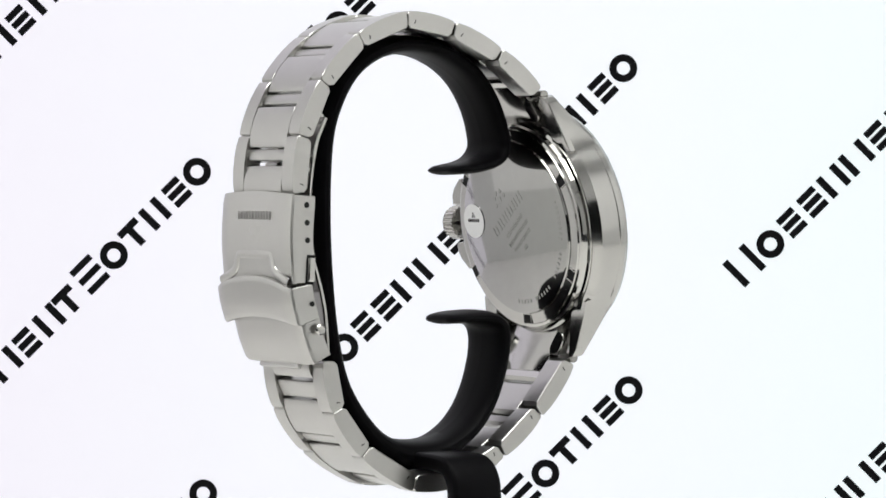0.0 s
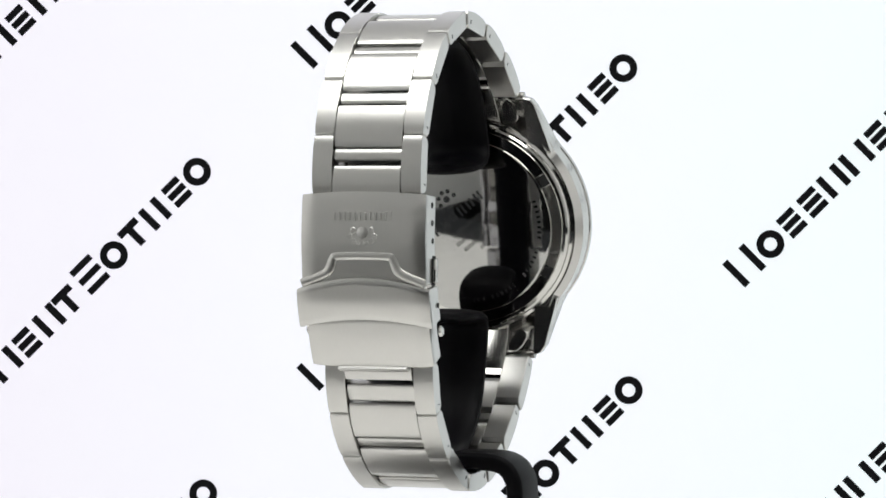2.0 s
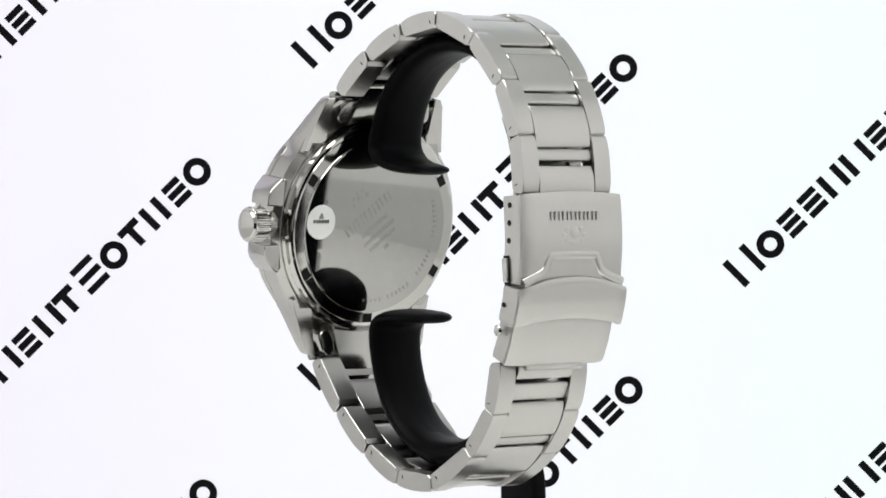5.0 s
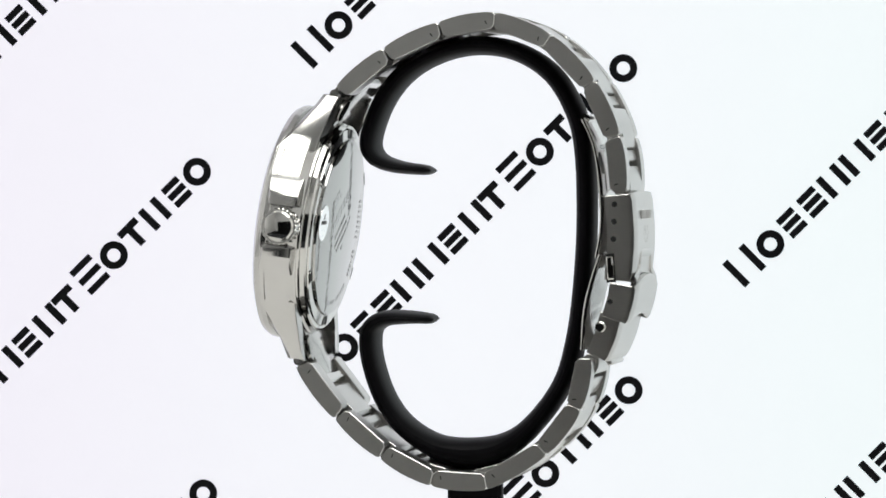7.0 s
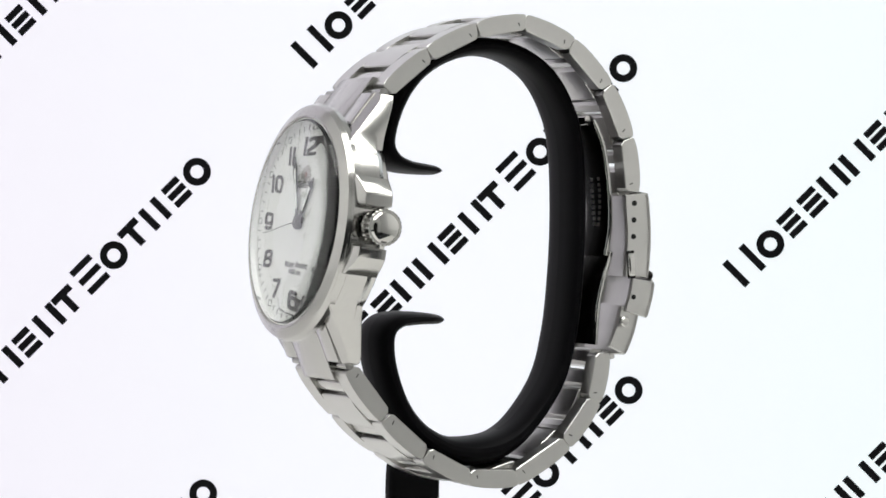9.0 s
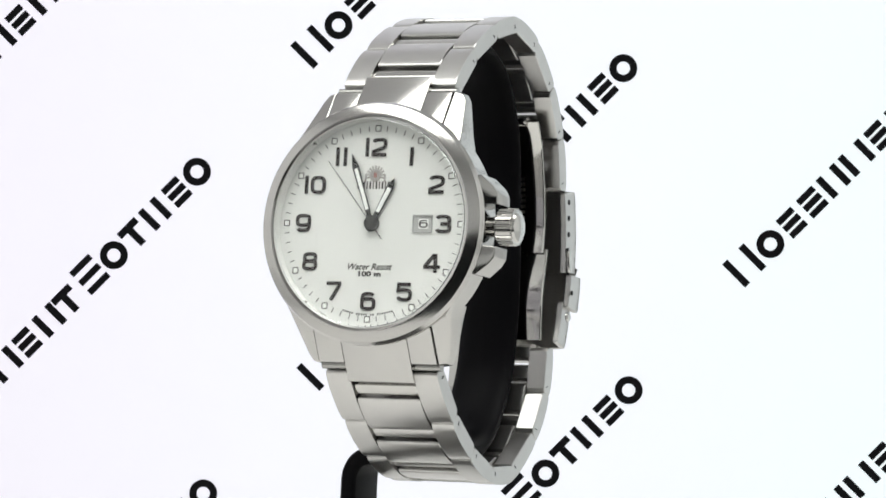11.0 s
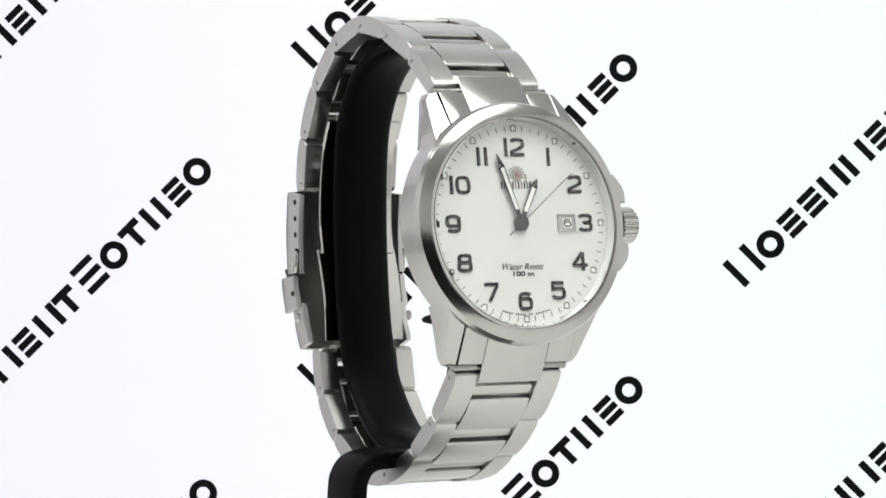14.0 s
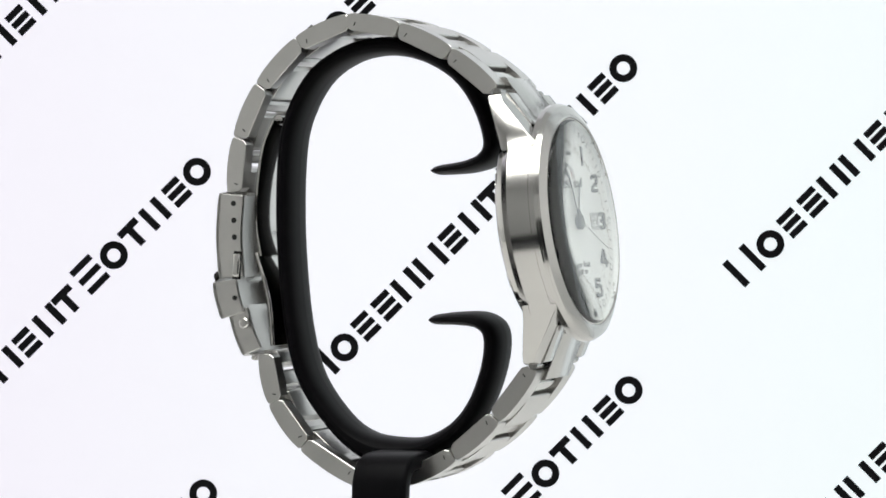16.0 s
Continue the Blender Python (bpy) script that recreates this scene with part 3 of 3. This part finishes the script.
def build_bracelet():
    for chain, lug_first in ((UPPER, True), (LOWER, False)):
        k = len(chain) - 1
        for i in range(k):
            a, b = chain[i], chain[i + 1]
            ln = math.dist(a, b)
            far = (i + .5) / k if lug_first else 1 - (i + .5) / k       # 0 at the lugs, 1 at the clasp
            half = 10.75 - 1.05 * min(1.0, far * 1.6)
            side, mid_w = half - 6.15, 12.1
            for s in (1, -1):
                link = part("outer_link", link_piece(ln - .24, side, THICK), BRUSHED, WATCH,
                            m=along(a, b, .5, THICK / 2) @ at(s * (6.2 + side / 2), 0, 0))
                part("pin_end", box(.7, .17, .24), HOLE_SHADE, link,
                     m=along(a, b, .82, THICK / 2) @ at(s * half, 0, -.25, 14, 0, 0) @ at(0, 0, 0, 0, 90 * s, 0), smooth=False)
            # the middle plate and the narrow bar beside it, half a step on; a short plate meets the clasp
            mid = (np.array(a) + b) / 2
            if not lug_first and i == 0:
                d = (mid - a) / np.linalg.norm(mid - a)
                lift = np.array((-d[1], d[0])) * .45
                middle_row(a + lift, mid + lift, mid_w, -.1, .66, None, None)
            if i < k - 1:
                nxt = (np.array(b) + chain[i + 2]) / 2
                d = (nxt - mid) / np.linalg.norm(nxt - mid)
                lift = np.array((-d[1], d[0])) * .5
                if lug_first:
                    middle_row(mid + lift, nxt + lift, mid_w, .0, .71, .725, .93)
                else:
                    middle_row(mid + lift, nxt + lift, mid_w, .29, 1.0, (-.08 if i == 0 else .07), .275)
            elif lug_first:
                middle_row(mid, np.array(b), mid_w, .04, 1.1, None, None)
            if i == (0 if lug_first else k - 1):
                part("joint_bar", link_piece(2.3, mid_w, THICK - .7, .1, .1, 0, .28), POLISHED, WATCH,
                     m=along(a, b, .34 if lug_first else .63, THICK / 2 - .05))


def build_end_links():
    # solid end pieces between the lugs
    for s in (1, -1):
        for x, w in ((0, 12.2), (8.5, 4.65), (-8.5, 4.65)):
            y0, y1 = (17.5, 25.8) if x == 0 else (16.9, 22.8)
            drop = 4.2 if x == 0 else 2.3
            bm = prism([(x - w / 2, y0), (x + w / 2, y0), (x + w / 2, y1), (x - w / 2, y1)], lambda px, py: .7 - drop - .55 * (py - 14.2),
                       lambda px, py: .5 - .58 * max(0, py - 14.2), .16)
            part("end_link", bm, SATIN, WATCH, m=CASE @ (Matrix.Identity(4) if s == 1 else at(0, 0, 0, 0, 0, 180)))
        for sx in (1, -1):
            tab = arc(1.2, 0, 180, 10) + [(-1.1, -1.4), (-.5, -2.8), (.9, -3.4), (1.5, -2.4), (1.15, -1.1)]
            part("end_tab", prism(tab, -.35, .35, .12, 1), SATIN, WATCH,
                 m=CASE @ at(0, 0, 0, 0, 0, 0 if s == 1 else 180) @ at(sx * 8.8, 19.6, -7.3, 0, 0, 180 + sx * 24) @ at(0, 0, 0, 14, 0, 0))
        part("spring_bar", lathe([(0, -11), (.8, -11), (.8, 11), (0, 11)], 20, False), INNER, WATCH,
             m=CASE @ at(0, 23.0 * s, -6.4, 0, 90, 0))


def cover(profile, half, depth, thick, name, mat, parent, label="", bow=(0.0, 0.0)):
    """A folded cover plate: a curved face across the strap and two side flanges; profile in (y, z)."""
    path = [np.array((y, z + EYE_Z)) for y, z in smooth_path(profile, 5)]
    steps = np.concatenate([[0], np.cumsum([np.linalg.norm(q - p) for p, q in zip(path, path[1:])])])

    def spot(d):
        d0 = min(max(d, 0.0), steps[-1])
        p = np.array([np.interp(d0, steps, [q[k] for q in path]) for k in (0, 1)])
        a = path[0] - path[1] if d < 0 else path[-1] - path[-2]
        return p + a / np.linalg.norm(a) * abs(d - d0)
    bm = bmesh.new()
    cols = [half * (2 * i / 16 - 1) for i in range(17)]
    outer, under = [], []
    for x in cols:
        k = 1 - (x / half) ** 2
        d0, d1 = bow[0] * k, steps[-1] + bow[1] * k
        row = [spot(d0 + (d1 - d0) * t / 12) for t in range(13)]
        dip = .35 * max(0.0, (abs(x) - half + .8) / .8) ** 2
        nrm = []
        for t in range(13):
            q = row[min(t + 1, 12)] - row[max(t - 1, 0)]
            q = q / np.linalg.norm(q)
            nrm.append(np.array((q[1], -q[0])))
        outer.append([bm.verts.new((x, *(p + n * (thick / 2 - dip - (.22 if t in (0, 12) else 0)))))
                      for t, (p, n) in enumerate(zip(row, nrm))])
        under.append([bm.verts.new((x, *(p - n * thick / 2))) for p, n in zip(row, nrm)])
    for sheet in (outer, under):
        for a, b in zip(sheet, sheet[1:]):
            for t in range(12):
                bm.faces.new((a[t], a[t + 1], b[t + 1], b[t]))
    for t in range(12):
        for c in (0, 16):
            bm.faces.new((outer[c][t], outer[c][t + 1], under[c][t + 1], under[c][t]))
    for c in range(16):
        for t in (0, 12):
            bm.faces.new((outer[c][t], outer[c + 1][t], under[c + 1][t], under[c][t]))
    top = part(name, bm, mat, parent, label)
    for s in (1, -1):
        inner = []
        for i, p in enumerate(path):
            q = path[min(i + 1, len(path) - 1)] - path[max(i - 1, 0)]
            q = q / np.linalg.norm(q)
            inner.append(p + np.array((q[1], -q[0])) * depth)
        pts = [(float(p[0]), float(p[1])) for p in path] + [(float(p[0]), float(p[1])) for p in inner[::-1]]
        bm = prism(pts, -thick / 2, thick / 2, .12, 1)
        part("flange", bm, mat, top, m=Matrix(((0, 0, 1, s * (half - thick / 2)), (1, 0, 0, 0), (0, 1, 0, 0), (0, 0, 0, 1))))
    return top


def build_clasp():
    clasp = cover([(37.4, -2.4), (37.9, -10.0), (37.4, -17.6)][::-1], 11.1, -4.6, 1.0, "clasp", BRUSHED, WATCH,
                  "brushed steel folding clasp cover with embossed marks", (0.0, .5))
    for s in (1, -1):
        for z in (-4.2, -7.2, -10.2):
            part("adjust_hole", lathe([(0, .05), (.5, .05), (.5, -.05), (0, -.05)], 20, False), HOLE_SHADE, clasp,
                 m=at(s * 11.12, 34.6 - .03 * abs(z + 4), EYE_Z + z, 0, 90, 0))
        part("slot", box(.12, 1.6, 5.0, .05), HOLE_SHADE, clasp, m=at(s * 11.1, 33.9, EYE_Z - 15.2, 4, 0, 0))
        part("push_button", box(1.0, 1.3, 4.2, .3), POLISHED, clasp, m=at(s * 11.25, 33.9, EYE_Z - 15.2, 4, 0, 0))
    # embossed marks: a row of bars and a crest
    face = at(0, 38.36, EYE_Z - 6.0, -90, 0, 0)
    bits = [moved(box(.34, 1.5, .14, .04, 1), at((i - 2.5) * 1.85 + e, 0, 0)) for i in range(6) for e in (-.45, .42)]
    part("embossed_row", join(*bits), BRUSHED, clasp, m=face)
    bits = [moved(lathe([(0, .06), (r * .8, .05), (r, -.02), (0, -.05)], 14, False), at(x, y, 0))
            for x, y, r in ((0, 2.9, 1.1), (-1.6, 2.4, .55), (1.6, 2.4, .55), (-2.2, 3.3, .5), (2.2, 3.3, .5), (-1.6, 4.1, .5),
                            (1.6, 4.1, .5), (0, 4.6, .5), (-.8, 4.5, .4), (.8, 4.5, .4))]
    part("embossed_crest", join(*bits), BRUSHED, clasp, m=face)
    # raised arch at the foot of the cover
    arch = [(-11, -17.4), (-6.6, -15.6), (-5.4, -13.4), (-4.2, -12.7), (4.2, -12.7), (5.4, -13.4), (6.6, -15.6), (11, -17.4)]
    path = smooth_path(arch, 5)
    bm = bmesh.new()
    rings = []
    for i, p in enumerate(path):
        q = path[min(i + 1, len(path) - 1)] - path[max(i - 1, 0)]
        q = q / np.linalg.norm(q)
        rings.append([bm.verts.new((p[0] - q[1] * .8 * math.cos(t), 38.1 + .38 * math.sin(t), p[1] + q[0] * .8 * math.cos(t) + EYE_Z))
                      for t in np.linspace(0, math.pi, 7)])
    for a, b in zip(rings, rings[1:]):
        for i in range(6):
            bm.faces.new((a[i], a[i + 1], b[i + 1], b[i]))
    part("raised_edge", bm, BRUSHED, clasp)
    lock = cover([(38.3, -18.4), (37.8, -21.2), (36.7, -24.8)][::-1], 11.85, -4.4, 1.0, "safety_bar", BRUSHED, WATCH,
                 "brushed steel fold-over safety bar of the clasp", (1.5, 2.1))
    for s in (1, -1):
        part("rivet", lathe([(0, .3), (.7, .25), (.95, 0), (.95, -.2), (0, -.2)], 24, False), POLISHED, lock,
             m=at(s * 11.9, 32.3, EYE_Z - 25.4, 0, 90 * s, 0))
        part("pivot_hole", lathe([(0, .05), (.45, .05), (.45, -.05), (0, -.05)], 20, False), HOLE_SHADE, lock,
             m=at(s * 11.95, 34.0, EYE_Z - 21.0, 0, 90 * s, 0))
    cover([(35.6, -23.6), (34.6, -27.4), (32.9, -31.3)][::-1], 10.9, -3.6, 1.0, "clasp_foot", BRUSHED, WATCH,
          "lower brushed steel plate of the clasp", (-.2, 1.0))
    part("foot_tab", box(12.6, .9, 1.6, .25), BRUSHED, WATCH, "small tab at the foot of the clasp", at(0, 32.75, EYE_Z - 31.6, 27, 0, 0))
    # folding blades inside
    b1 = [(28.4, 10.7), (30.4, 5.9), (31.5, -1.1), (31.7, -8.1), (30.8, -13.6)]
    b2 = [(31.6, -13.0), (30.0, -18.0), (28.9, -23.0), (28.4, -29.6)]
    for nm, line, w in (("blade", b1, 7.6), ("blade", b2, 8.2)):
        path = [np.array((y, z + EYE_Z)) for y, z in smooth_path(line, 6)]
        part(nm, band(path, lambda u: w, lambda u: .8, .25, 2), POLISHED, WATCH, "thin polished folding blade of the clasp")
    tagged(part("engraved_row", join(*[moved(box(.9, .06, .62), at(0, 0, k * 1.0)) for k in range(9)]), BRUSHED, WATCH,
                m=at(3.0, 30.95, EYE_Z - 8.0, 5, 0, 0), smooth=False), kind="stuff")
    part("hinge_pin", lathe([(0, -5.5), (.9, -5.5), (.9, 5.5), (0, 5.5)], 24, False), POLISHED, WATCH, m=at(0, 28.4, EYE_Z + 10.7, 0, 90, 0))


build_case()
build_back()
build_dial()
build_end_links()
HOUR, MINUTE, SECOND = build_hands()
layout = LOOP
build_bracelet()
layout = Matrix.Translation((0, -0.75, 0)) @ LOOP
build_clasp()
layout = Matrix.Identity(4)

# ---------------------------------------------------------------- what moves
# seconds, the turntable's angle, and its sideways play in millimetres
SPIN = [(0.0, -235.37, -1.25), (0.5, -226.02, -1.08), (1.0, -216.56, -0.88), (1.5, -207.93, -0.72), (2.0, -199.16, -0.9),
        (2.5, -188.7, -1.15), (3.0, -178.3, -1.1), (3.5, -168.7, -0.85), (4.0, -159.8, -0.68), (4.2, -156.25, -0.62),
        (6.3, -116.3, -0.15), (6.5, -112.3, -0.1), (7.0, -102.5, 0.05), (7.5, -92.3, 0.25), (8.0, -82.4, 0.4),
        (8.5, -72.9, 0.46), (9.0, -63.6, 0.45), (9.2, -60.0, 0.45), (11.3, -19.39, 0.5), (11.5, -15.91, 0.51),
        (12.0, -7.15, 0.56), (12.5, 2.4, 0.62), (13.0, 12.57, 0.7), (13.5, 22.17, 0.75), (14.0, 30.85, 0.7),
        (14.5, 39.6, 0.45), (15.0, 49.6, 0.0), (15.5, 59.0, -0.55), (16.0, 69.5, -0.95)]


def motions():
    rows = [(t, pose(dx * MM, 0, 0, 0, 0, a)) for t, a, dx in SPIN]
    walk(WATCH, rows)
    walk(STAND, rows)
    place = CASE.copy()
    place.translation = place.translation * MM
    for hand, at_12, speed in ((HOUR, 26.6, 0.04), (MINUTE, -19.6, 0.5), (SECOND, 3.0, 30.2)):
        walk(hand, [(k / 2, place @ pose(0, 0, 0, 0, 0, -(at_12 + speed * (k / 2 - 12.4)))) for k in range(33)])


motions()
